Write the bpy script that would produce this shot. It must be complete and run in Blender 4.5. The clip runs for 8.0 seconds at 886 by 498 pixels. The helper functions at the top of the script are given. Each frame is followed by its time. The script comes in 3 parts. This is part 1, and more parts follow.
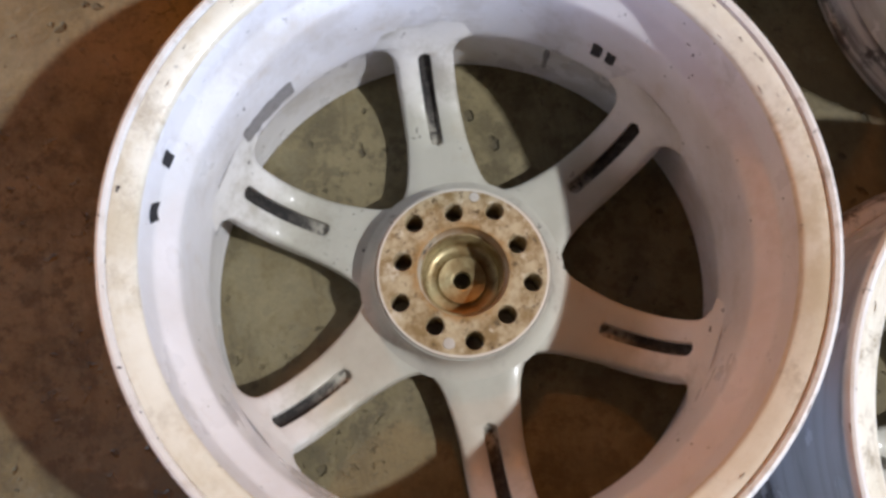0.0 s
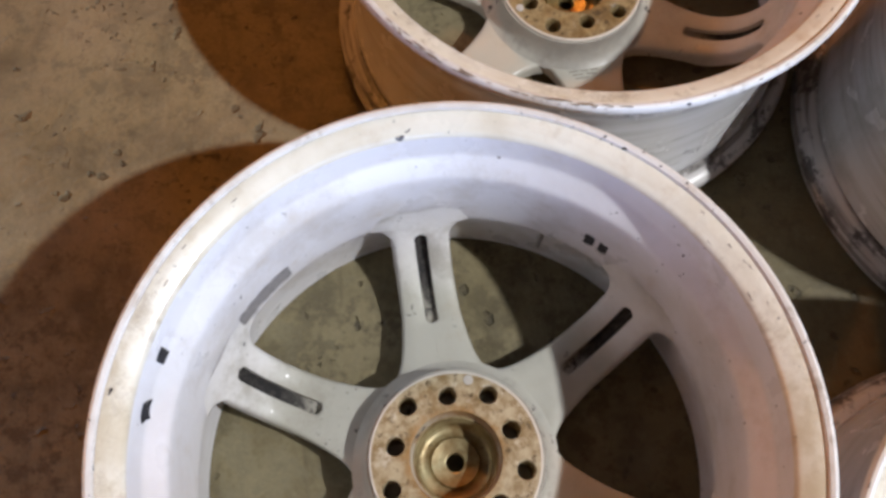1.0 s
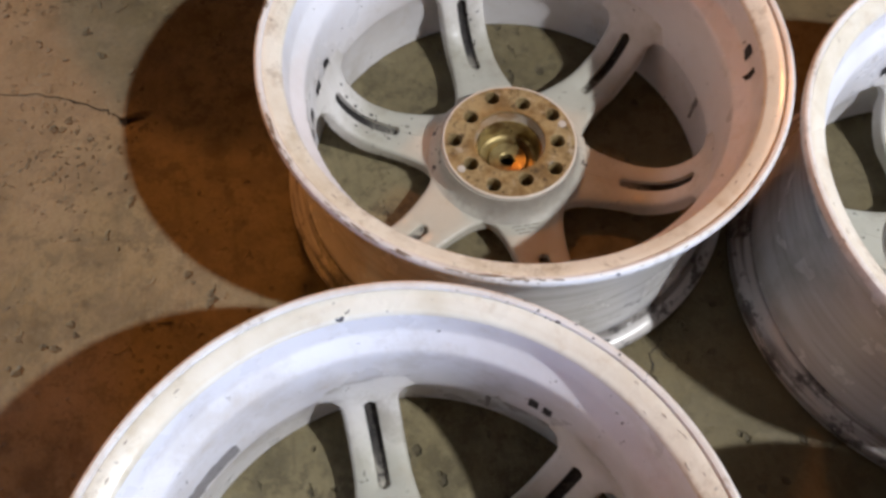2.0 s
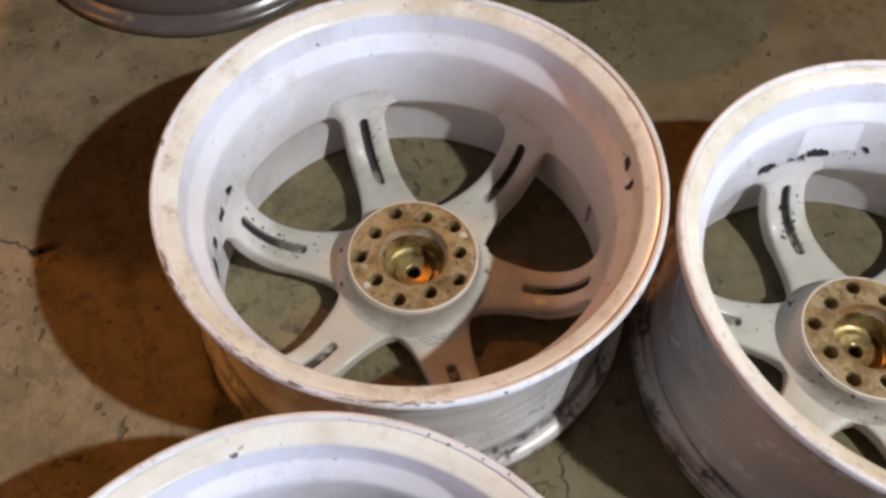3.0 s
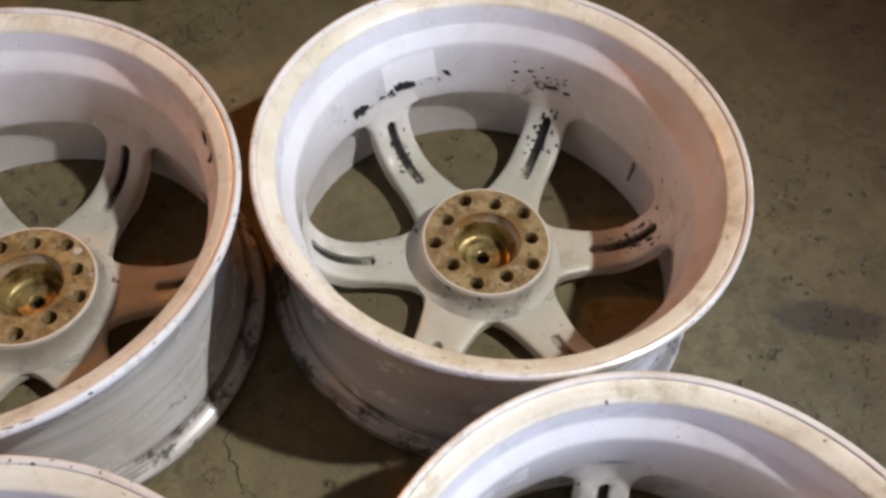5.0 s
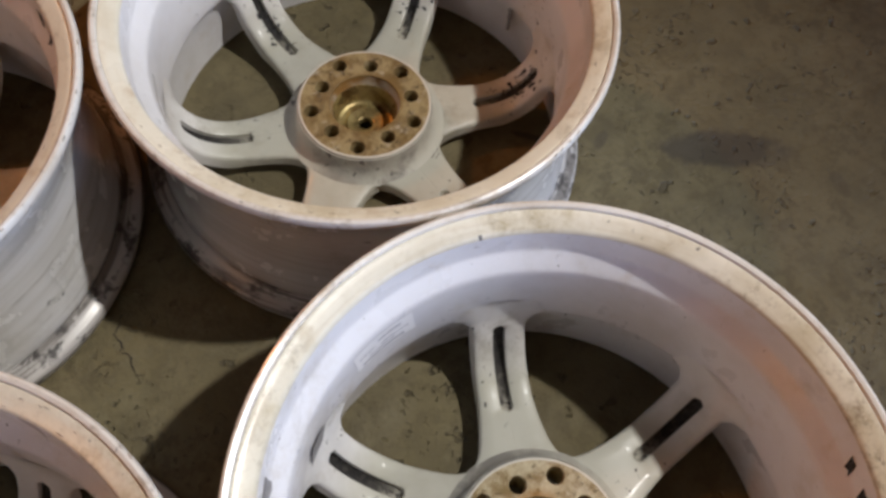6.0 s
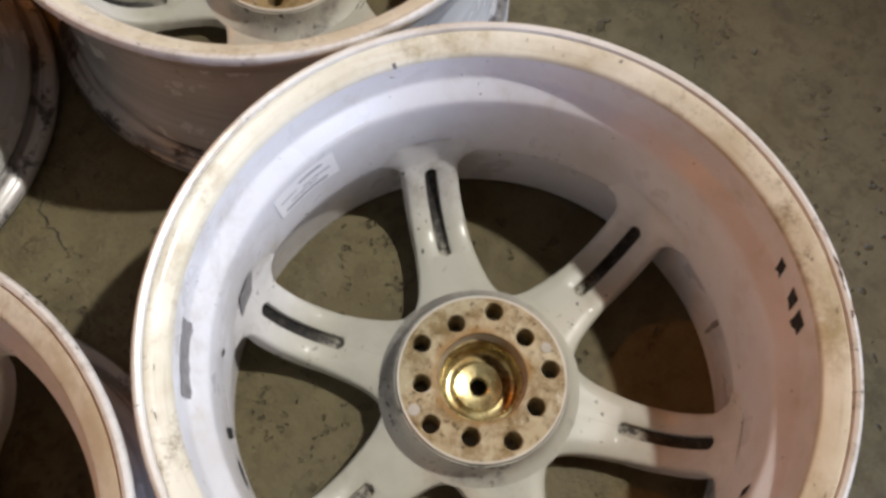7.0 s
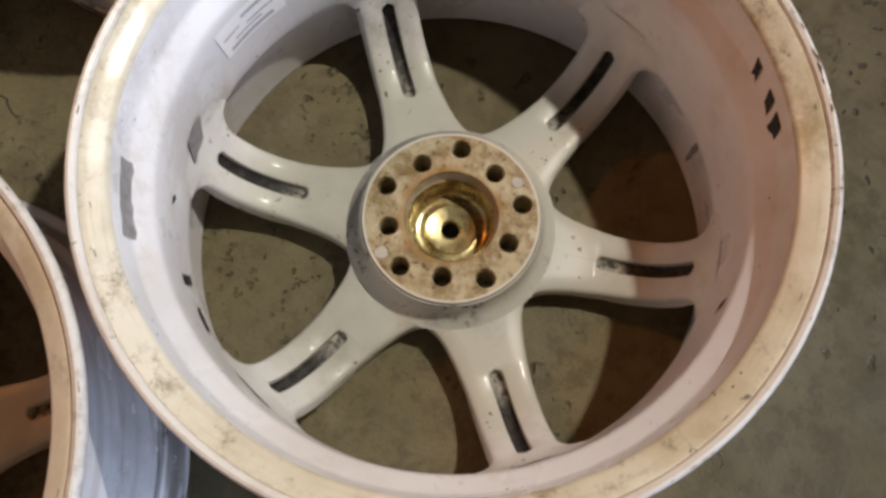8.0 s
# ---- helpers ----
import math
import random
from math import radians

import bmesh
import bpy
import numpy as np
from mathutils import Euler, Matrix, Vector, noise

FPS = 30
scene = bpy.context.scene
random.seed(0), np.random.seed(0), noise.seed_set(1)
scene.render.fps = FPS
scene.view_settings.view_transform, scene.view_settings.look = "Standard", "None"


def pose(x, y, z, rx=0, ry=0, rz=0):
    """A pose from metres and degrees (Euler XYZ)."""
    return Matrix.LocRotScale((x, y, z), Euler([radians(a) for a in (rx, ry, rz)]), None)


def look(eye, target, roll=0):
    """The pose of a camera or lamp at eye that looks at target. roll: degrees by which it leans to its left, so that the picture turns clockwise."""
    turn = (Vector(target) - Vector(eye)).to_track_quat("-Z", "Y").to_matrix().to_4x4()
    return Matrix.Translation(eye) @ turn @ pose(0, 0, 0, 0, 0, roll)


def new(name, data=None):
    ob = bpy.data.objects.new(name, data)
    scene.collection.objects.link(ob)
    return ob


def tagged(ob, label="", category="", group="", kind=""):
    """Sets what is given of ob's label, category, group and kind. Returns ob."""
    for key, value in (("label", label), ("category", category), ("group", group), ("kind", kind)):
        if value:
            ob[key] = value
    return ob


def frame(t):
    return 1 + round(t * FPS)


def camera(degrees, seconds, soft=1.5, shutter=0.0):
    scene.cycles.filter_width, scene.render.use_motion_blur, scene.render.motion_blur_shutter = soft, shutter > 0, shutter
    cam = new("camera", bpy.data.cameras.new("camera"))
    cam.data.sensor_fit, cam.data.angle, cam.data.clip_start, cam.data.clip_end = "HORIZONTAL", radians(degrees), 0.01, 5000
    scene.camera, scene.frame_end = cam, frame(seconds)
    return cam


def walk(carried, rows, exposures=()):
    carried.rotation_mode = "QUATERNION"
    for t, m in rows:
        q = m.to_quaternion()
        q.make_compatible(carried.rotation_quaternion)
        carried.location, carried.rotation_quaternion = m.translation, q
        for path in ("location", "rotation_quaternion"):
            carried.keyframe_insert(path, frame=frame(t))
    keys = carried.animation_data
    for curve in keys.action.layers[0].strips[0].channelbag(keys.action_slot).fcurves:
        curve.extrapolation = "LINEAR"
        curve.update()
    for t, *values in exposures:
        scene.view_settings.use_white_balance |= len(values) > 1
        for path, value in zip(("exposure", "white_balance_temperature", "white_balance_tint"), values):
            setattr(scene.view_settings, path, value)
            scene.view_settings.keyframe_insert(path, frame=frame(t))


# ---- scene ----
cam = camera(55.54, 8.0, soft=3.1)
PATH = [
    (0.0, 0.0062, 0.0887, 0.7135, 13.93, 0.09, -9.91),
    (0.5, 0.0105, 0.1229, 0.7245, 17.27, -0.22, -9.21),
    (1.0, 0.0198, 0.1532, 0.7374, 20.59, -0.28, -9.25),
    (1.5, 0.0379, 0.1788, 0.754, 23.89, -0.25, -10.4),
    (3.0, 0.1193, 0.204, 0.8129, 32.5, -1.18, -16.11),
    (3.5, 0.1651, 0.1902, 0.8206, 33.57, -1.44, -19.6),
    (4.0, 0.2149, 0.1687, 0.8259, 34.05, -2.27, -24.8),
    (4.5, 0.2528, 0.1308, 0.8228, 34.3, -3.35, -30.47),
    (5.0, 0.2837, 0.0903, 0.8076, 33.34, -3.51, -36.14),
    (6.5, 0.3184, -0.017, 0.7464, 24.91, -2.94, -45.78),
    (7.0, 0.3161, -0.0536, 0.7233, 22.33, -2.2, -47.58),
    (7.5, 0.3146, -0.0865, 0.6982, 18.96, -0.93, -48.96),
    (8.0, 0.311, -0.1129, 0.6752, 16.19, -0.11, -50.36),
]
walk(cam, [(t, pose(x, y, z, rx, ry, rz)) for t, x, y, z, rx, ry, rz in PATH],
     exposures=[(0.0, 0.02, 6450, 10), (3.0, 0.0, 6600, 10), (4.5, -0.08, 6850, 10), (5.0, -0.17, 6950, 10), (6.5, -0.52, 7100, 9), (7.0, -0.36, 7250, 9), (8.0, -0.44, 7600, 9)])

FLOOR = -0.012  # the concrete lies a little below the datum of the wheels

# ---- light ----
world = bpy.data.worlds.new("world")
world.use_nodes = True
scene.world = world
world.node_tree.nodes["Background"].inputs[0].default_value = (0.5, 0.4, 0.35, 1)
world.node_tree.nodes["Background"].inputs[1].default_value = 0.003


def lamp(name, kind, at, target, watts, color):
    data = bpy.data.lights.new(name, kind)
    data.energy, data.color = watts, color
    new(name, data).matrix_world = look(at, target)
    return data


work = lamp("work_lamp", "SPOT", (1.41, -0.395, 1.92), (-0.26, 0.74, 0.0), 242, (0.95, 0.965, 1.0))
work.shadow_soft_size, work.spot_size, work.spot_blend = 0.03, radians(80), 1.0
warm = lamp("warm_bulb", "POINT", (0.30, 2.9, 2.45), (0, 0, 0), 112, (1.0, 0.355, 0.08))
warm.shadow_soft_size = 0.08
# Unseen warm fill from the west, added to tint the east inner walls.
west_fill = lamp("doorway_light", "AREA", (-2.95, 0.9, 1.0), (0.2, 0.4, 0.1), 24, (1.0, 0.38, 0.08))
west_fill.shape, west_fill.size, west_fill.size_y = "RECTANGLE", 0.9, 1.9
# unseen low cool fill from the south, added for the bluish wheel sides
south_fill = lamp("door_gap_light", "AREA", (0.9, -2.35, 0.62), (0.3, 0.4, 0.15), 92, (0.48, 0.62, 1.0))
south_fill.shape, south_fill.size, south_fill.size_y = "RECTANGLE", 2.2, 1.15


# ---- materials ----
class Nodes:
    """A small helper to wire node materials."""

    def __init__(self, name):
        self.mat = bpy.data.materials.new(name)
        self.mat.use_nodes = True
        self.tree = self.mat.node_tree
        self.bsdf = self.tree.nodes["Principled BSDF"]
        self.coord = self.tree.nodes.new("ShaderNodeTexCoord")
        info = self.tree.nodes.new("ShaderNodeObjectInfo")
        shift = self.tree.nodes.new("ShaderNodeVectorMath")
        shift.operation = "SCALE"
        shift.inputs[0].default_value = (37.0, 19.0, 11.0)
        self.link(info.outputs["Random"], shift.inputs["Scale"])
        add = self.tree.nodes.new("ShaderNodeVectorMath")
        self.link(self.coord.outputs["Object"], add.inputs[0])
        self.link(shift.outputs[0], add.inputs[1])
        self.place = add.outputs[0]

    def link(self, a, b):
        self.tree.links.new(a, b)

    def noise(self, scale, detail=4.0, rough=0.55, stretch=None):
        n = self.tree.nodes.new("ShaderNodeTexNoise")
        n.inputs["Scale"].default_value, n.inputs["Detail"].default_value, n.inputs["Roughness"].default_value = scale, detail, rough
        vec = self.place
        if stretch:
            m = self.tree.nodes.new("ShaderNodeMapping")
            m.inputs["Scale"].default_value = stretch
            self.link(vec, m.inputs["Vector"])
            vec = m.outputs[0]
        self.link(vec, n.inputs["Vector"])
        return n.outputs["Fac"]

    def ramp(self, fac, lo, hi, a=0.0, b=1.0):
        m = self.tree.nodes.new("ShaderNodeMapRange")
        m.interpolation_type = "SMOOTHSTEP"
        for k, v in zip(("From Min", "From Max", "To Min", "To Max"), (lo, hi, a, b)):
            m.inputs[k].default_value = v
        self.link(fac, m.inputs["Value"])
        return m.outputs[0]

    def math(self, op, a, b):
        m = self.tree.nodes.new("ShaderNodeMath")
        m.operation = op
        for k, v in enumerate((a, b)):
            if isinstance(v, (int, float)):
                m.inputs[k].default_value = v
            else:
                self.link(v, m.inputs[k])
        return m.outputs[0]

    def mix(self, fac, a, b):
        m = self.tree.nodes.new("ShaderNodeMix")
        m.data_type = "RGBA"
        if isinstance(fac, (int, float)):
            m.inputs[0].default_value = fac
        else:
            self.link(fac, m.inputs[0])
        for k, v in ((6, a), (7, b)):
            if isinstance(v, tuple):
                m.inputs[k].default_value = (*v, 1)
            else:
                self.link(v, m.inputs[k])
        return m.outputs[2]

    def done(self, color, rough=0.5, metal=0.0, bump=None, strength=0.2, distance=0.001, coat=0.0):
        for key, v in (("Base Color", color), ("Roughness", rough), ("Metallic", metal)):
            if isinstance(v, tuple):
                self.bsdf.inputs[key].default_value = (*v, 1)
            elif isinstance(v, (int, float)):
                self.bsdf.inputs[key].default_value = v
            else:
                self.link(v, self.bsdf.inputs[key])
        self.bsdf.inputs["Coat Weight"].default_value = coat
        self.bsdf.inputs["Coat Roughness"].default_value = 0.15
        if bump is not None:
            b = self.tree.nodes.new("ShaderNodeBump")
            b.inputs["Strength"].default_value, b.inputs["Distance"].default_value = strength, distance
            self.link(bump, b.inputs["Height"])
            self.link(b.outputs[0], self.bsdf.inputs["Normal"])
        return self.mat


def paint(name, base, dirt, amount=0.5, gloss=0.32, coat=0.25, specks=0.69, stain=(0.45, 0.36, 0.24), fade=None, rings=0.0, blotch=0.0):
    """Old wheel paint: brake-dust film, smudges, warm stains, small dark specks and chips. fade: the cleaner tone towards a spoke's outer end."""
    n = Nodes(name)
    if fade:
        sep = n.tree.nodes.new("ShaderNodeSeparateXYZ")
        n.link(n.coord.outputs["Object"], sep.inputs[0])
        out = n.math("ADD", sep.outputs[0], n.math("MULTIPLY", n.noise(30, 4, 0.6), 0.02))
        base = n.mix(n.ramp(out, 0.155, 0.200), base, fade)
    c = n.mix(n.ramp(n.noise(9, 6, 0.6), 0.42, 0.75, 0, amount), base, dirt)
    smudge = n.math("MULTIPLY", n.noise(17, 7, 0.72), n.noise(4, 3, 0.5))
    c = n.mix(n.ramp(smudge, 0.27, 0.40, 0, amount * 1.1), c, dirt)
    c = n.mix(n.ramp(n.noise(26, 5, 0.65), 0.55, 0.78, 0, amount * 0.8), c, stain)
    if blotch:
        worn_or_dim = n.math("MULTIPLY", n.ramp(n.noise(30, 8, 0.82), 0.50, 0.66), n.ramp(n.noise(7, 3, 0.5), 0.44, 0.60, 0.15, 1.0))
        c = n.mix(n.math("MULTIPLY", worn_or_dim, blotch), c, tuple(v * 0.55 for v in stain))
    if rings:
        c = n.mix(n.ramp(n.noise(420, 5, 0.6, (0.035, 0.035, 1.0)), 0.48, 0.66, 0, rings), c, stain)
    speck = n.ramp(n.noise(150, 3, 0.5), specks, specks + 0.04)
    speck = n.math("MULTIPLY", speck, n.ramp(n.noise(12, 3), 0.5, 0.62))
    c = n.mix(speck, c, (0.05, 0.045, 0.045))
    fine = n.noise(420, 2)
    rough = n.ramp(n.noise(18, 5), 0.3, 0.75, gloss - 0.08, gloss + 0.22)
    return n.done(c, rough, 0.0, n.math("ADD", fine, n.math("MULTIPLY", speck, -1.0)), 0.12, 0.0008, coat)


WHITE = paint("aged_white_paint", (0.735, 0.737, 0.765), (0.47, 0.44, 0.40), 0.45)
SPOKE_WHITE = paint("dusty_white_paint", (0.435, 0.428, 0.365), (0.27, 0.25, 0.20), 0.55, 0.45, 0.1, 0.66, (0.36, 0.30, 0.21), fade=(0.71, 0.705, 0.70))
BOSS = paint("brake_dusted_boss_paint", (0.44, 0.43, 0.37), (0.19, 0.18, 0.16), 0.9, 0.5, 0.05, 0.60, (0.18, 0.16, 0.135))
BORE = paint("rust_bled_bore_paint", (0.46, 0.43, 0.36), (0.26, 0.14, 0.045), 0.95, 0.4, 0.1, 0.62, (0.20, 0.11, 0.04))
LIP_BROWN = paint("brown_streaked_lip_paint", (0.70, 0.665, 0.56), (0.42, 0.355, 0.22), 0.85, 0.36, 0.12, 0.66, (0.34, 0.25, 0.14), rings=0.2, blotch=0.75)
LIP = paint("yellowed_lip_paint", (0.75, 0.725, 0.625), (0.53, 0.465, 0.33), 0.75, 0.26, 0.3, 0.67, (0.46, 0.34, 0.21), rings=0.10, blotch=0.5)
EDGE = paint("chipped_edge_paint", (0.70, 0.68, 0.645), (0.46, 0.38, 0.29), 0.65, 0.28, 0.3, 0.64, blotch=0.6)
GREY = paint("grey_wheel_paint", (0.105, 0.092, 0.088), (0.06, 0.052, 0.046), 0.6, 0.3, 0.2)


def glossy_outside():
    n = Nodes("glossy_barrel_outside")
    rings = n.noise(60, 3, 0.5, (0.05, 0.05, 1.0))
    c = n.mix(n.ramp(rings, 0.42, 0.68), (0.75, 0.75, 0.75), (0.60, 0.59, 0.57))
    c = n.mix(n.ramp(n.noise(11, 6, 0.7), 0.50, 0.72, 0, 0.55), c, (0.42, 0.40, 0.37))
    c = n.mix(n.ramp(n.noise(120, 4, 0.6, (0.10, 0.10, 1.0)), 0.60, 0.72, 0, 0.45), c, (0.26, 0.24, 0.22))
    c = n.mix(n.ramp(n.noise(34, 6, 0.75, (0.5, 0.5, 1.0)), 0.655, 0.70, 0, 0.85), c, (0.07, 0.062, 0.06))
    return n.done(c, n.ramp(n.noise(25, 5), 0.3, 0.7, 0.13, 0.30), 0.15, n.noise(45, 3), 0.06, 0.001, 0.45)


def grimy_flange():
    n = Nodes("scuffed_flange_paint")
    rings = n.noise(170, 5, 0.6, (0.03, 0.03, 1.0))
    c = n.mix(n.ramp(rings, 0.42, 0.56), (0.50, 0.48, 0.46), (0.20, 0.185, 0.17))
    c = n.mix(n.ramp(n.noise(30, 6, 0.75, (0.6, 0.6, 1.0)), 0.51, 0.60, 0, 0.9), c, (0.04, 0.036, 0.034))
    c = n.mix(n.ramp(n.noise(60, 5, 0.7), 0.60, 0.70), c, (0.50, 0.48, 0.46))
    return n.done(c, n.ramp(n.noise(40, 4), 0.3, 0.7, 0.32, 0.55), 0.1, rings, 0.15, 0.001, 0.1)


def rusty_hub(name, pad, rust, pale, bleed_color):
    n = Nodes(name)
    c = n.mix(n.ramp(n.noise(42, 7, 0.74), 0.40, 0.62), pad, rust)
    c = n.mix(n.ramp(n.noise(120, 5, 0.7), 0.55, 0.66), c, tuple(v * 0.45 for v in rust))
    c = n.mix(n.ramp(n.noise(62, 6, 0.7), 0.57, 0.68, 0, 0.85), c, pale)
    flat = n.tree.nodes.new("ShaderNodeVectorMath")
    flat.operation = "MULTIPLY"
    flat.inputs[1].default_value = (1, 1, 0)
    n.link(n.coord.outputs["Object"], flat.inputs[0])
    ring = n.tree.nodes.new("ShaderNodeVectorMath")
    ring.operation = "LENGTH"
    n.link(flat.outputs[0], ring.inputs[0])
    bleed = n.math("ADD", ring.outputs["Value"], n.math("MULTIPLY", n.noise(55, 5, 0.7), 0.030))
    c = n.mix(n.ramp(bleed, 0.050, 0.060, 0.8, 0), c, bleed_color)
    c = n.mix(n.ramp(ring.outputs["Value"], 0.0678, 0.0688), c, (0.58, 0.55, 0.48))
    return n.done(c, n.ramp(n.noise(60, 4), 0.3, 0.7, 0.38, 0.75), 0.05, n.noise(120, 6, 0.7), 0.6, 0.0014)


def brass(name, gold, tarnish, metal, lo, hi):
    n = Nodes(name)
    c = n.mix(n.ramp(n.noise(38, 6, 0.65), 0.38, 0.66), gold, tarnish)
    c = n.mix(n.ramp(n.noise(140, 5, 0.7), 0.58, 0.68, 0, 0.7), c, tuple(v * 0.4 for v in tarnish))
    return n.done(c, n.ramp(n.noise(50, 4), 0.3, 0.7, lo, hi), metal, n.noise(90, 4), 0.18, 0.001)


def slot_dirt():
    n = Nodes("black_brake_dust")
    sep = n.tree.nodes.new("ShaderNodeSeparateXYZ")
    n.link(n.coord.outputs["Object"], sep.inputs[0])
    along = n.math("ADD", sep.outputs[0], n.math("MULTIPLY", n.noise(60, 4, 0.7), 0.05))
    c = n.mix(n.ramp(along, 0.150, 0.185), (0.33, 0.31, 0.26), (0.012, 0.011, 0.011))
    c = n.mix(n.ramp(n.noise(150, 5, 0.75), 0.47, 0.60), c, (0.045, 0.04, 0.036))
    return n.done(c, 0.85, 0.0, n.noise(220, 4), 0.5, 0.001)


def concrete():
    n = Nodes("worn_concrete_floor")
    tone = n.mix(n.ramp(n.noise(3.2, 6, 0.6), 0.34, 0.68), (0.159, 0.128, 0.062), (0.262, 0.217, 0.114))
    tone = n.mix(n.ramp(n.noise(15, 7, 0.68), 0.46, 0.66, 0, 0.8), tone, (0.090, 0.075, 0.038))
    tone = n.mix(n.ramp(n.noise(22, 6, 0.7), 0.56, 0.74, 0, 0.55), tone, (0.318, 0.276, 0.168))
    brushed = n.noise(9, 6, 0.7, (7.0, 1.0, 1.0))
    tone = n.mix(n.ramp(brushed, 0.50, 0.72, 0, 0.50), tone, (0.077, 0.061, 0.032))
    tone = n.mix(n.ramp(n.noise(48, 6, 0.75), 0.48, 0.62, 0, 0.8), tone, (0.082, 0.066, 0.035))
    tone = n.mix(n.ramp(n.noise(6, 7, 0.75), 0.56, 0.66, 0, 0.5), tone, (0.301, 0.264, 0.160))
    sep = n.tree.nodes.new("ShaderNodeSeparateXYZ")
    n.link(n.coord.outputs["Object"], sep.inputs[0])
    # East floor dimmed in the colour itself, as weaker light would; noise breaks it.
    worn_or_dim = n.ramp(n.math("ADD", sep.outputs[0], n.math("MULTIPLY", n.noise(1.6, 5, 0.6), 0.9)), 0.20, 0.95, 0, 0.62)
    tone = n.mix(worn_or_dim, tone, (0.099, 0.078, 0.036))
    # Brighter north-west pool of light painted as a paler tone, ragged by noise.
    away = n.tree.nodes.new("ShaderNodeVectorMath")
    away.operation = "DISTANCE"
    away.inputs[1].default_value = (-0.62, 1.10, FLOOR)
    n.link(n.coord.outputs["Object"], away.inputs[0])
    light_pool = n.ramp(n.math("ADD", away.outputs["Value"], n.math("MULTIPLY", n.noise(4, 7, 0.7), 1.6)), 0.75, 1.75, 0.85, 0)
    tone = n.mix(light_pool, tone, (0.36, 0.295, 0.195))
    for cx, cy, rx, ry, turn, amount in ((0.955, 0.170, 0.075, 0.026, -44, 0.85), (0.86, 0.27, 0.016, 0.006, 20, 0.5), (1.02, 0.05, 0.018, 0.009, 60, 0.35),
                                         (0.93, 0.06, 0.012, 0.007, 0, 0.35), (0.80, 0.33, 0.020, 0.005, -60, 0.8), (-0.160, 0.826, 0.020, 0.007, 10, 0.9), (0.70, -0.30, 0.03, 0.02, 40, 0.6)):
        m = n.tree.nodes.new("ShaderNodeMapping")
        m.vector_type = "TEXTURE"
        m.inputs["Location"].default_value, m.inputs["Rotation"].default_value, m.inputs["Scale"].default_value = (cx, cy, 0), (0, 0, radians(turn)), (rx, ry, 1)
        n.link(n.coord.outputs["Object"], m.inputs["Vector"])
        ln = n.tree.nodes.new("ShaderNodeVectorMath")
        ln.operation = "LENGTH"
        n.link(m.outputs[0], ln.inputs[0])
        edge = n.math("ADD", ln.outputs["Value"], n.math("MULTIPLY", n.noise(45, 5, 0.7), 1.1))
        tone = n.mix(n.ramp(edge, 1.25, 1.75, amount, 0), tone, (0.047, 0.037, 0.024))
    pits = n.ramp(n.noise(52, 3, 0.5), 0.64, 0.70)
    pits = n.math("MULTIPLY", pits, n.ramp(n.noise(7, 3), 0.44, 0.56))
    crumbs = n.math("MULTIPLY", n.ramp(n.noise(150, 3, 0.55), 0.60, 0.68), n.ramp(n.noise(10, 4, 0.6), 0.50, 0.66))
    pits = n.math("MAXIMUM", pits, crumbs)
    tone = n.mix(n.math("MULTIPLY", pits, 0.55), tone, (0.039, 0.031, 0.019))
    grain = n.noise(260, 4, 0.7)
    tone = n.mix(n.ramp(grain, 0.35, 0.7, 0, 0.22), tone, (0.086, 0.072, 0.044))
    high = n.math("ADD", n.math("MULTIPLY", grain, 0.4), n.math("ADD", n.noise(30, 6, 0.6), n.math("MULTIPLY", pits, -1.2)))
    return n.done(tone, n.ramp(n.noise(12, 5), 0.3, 0.7, 0.55, 0.9), 0.0, high, 0.85, 0.004)


def plain(name, color, rough=0.8, scale=40.0, spread=0.7, metal=0.0):
    n = Nodes(name)
    dark = tuple(v * spread for v in color)
    return n.done(n.mix(n.ramp(n.noise(scale, 6, 0.65), 0.35, 0.7), color, dark), rough, metal, n.noise(scale * 5, 3), 0.15, 0.001)


OUTER = glossy_outside()
FLANGE, SLOT, CONCRETE = grimy_flange(), slot_dirt(), concrete()
HUB = rusty_hub("rust_stained_hub_face", (0.43, 0.36, 0.23), (0.21, 0.14, 0.055), (0.54, 0.49, 0.38), (0.29, 0.155, 0.04))
HUB_BROWN = rusty_hub("brown_rusted_hub_face", (0.29, 0.225, 0.11), (0.14, 0.088, 0.030), (0.38, 0.335, 0.25), (0.19, 0.115, 0.035))
BRASS = brass("bright_gold_cap", (0.60, 0.52, 0.27), (0.22, 0.13, 0.04), 0.7, 0.18, 0.42)
BRASS_DULL = brass("dull_dusty_cap", (0.42, 0.36, 0.20), (0.20, 0.13, 0.05), 0.5, 0.32, 0.55)
BRASS_BROWN = brass("browned_gold_cap", (0.38, 0.30, 0.13), (0.13, 0.075, 0.025), 0.6, 0.22, 0.45)
PLASTER = plain("painted_plaster", (0.11, 0.085, 0.065), 0.9, 3.0, 0.75)
BLACK = plain("black_adhesive", (0.022, 0.022, 0.026), 0.75, 120, 0.5)
TAPE = plain("grey_adhesive_residue", (0.27, 0.26, 0.26), 0.7, 160, 0.7)
PAPER = plain("white_label_paper", (0.93, 0.93, 0.94), 0.3, 60, 0.97)
INK = plain("faded_label_print", (0.50, 0.50, 0.54), 0.6, 90, 0.8)
CHALK = plain("pale_wheel_chalk", (0.46, 0.44, 0.40), 0.8, 90, 0.85)
CHIP = plain("bare_brown_chip", (0.26, 0.20, 0.14), 0.6, 120, 0.6)
PEN = plain("faint_marker_ink", (0.22, 0.21, 0.19), 0.7, 120, 0.7)
RUST = plain("brown_rust_stain", (0.13, 0.075, 0.035), 0.8, 90, 0.6)
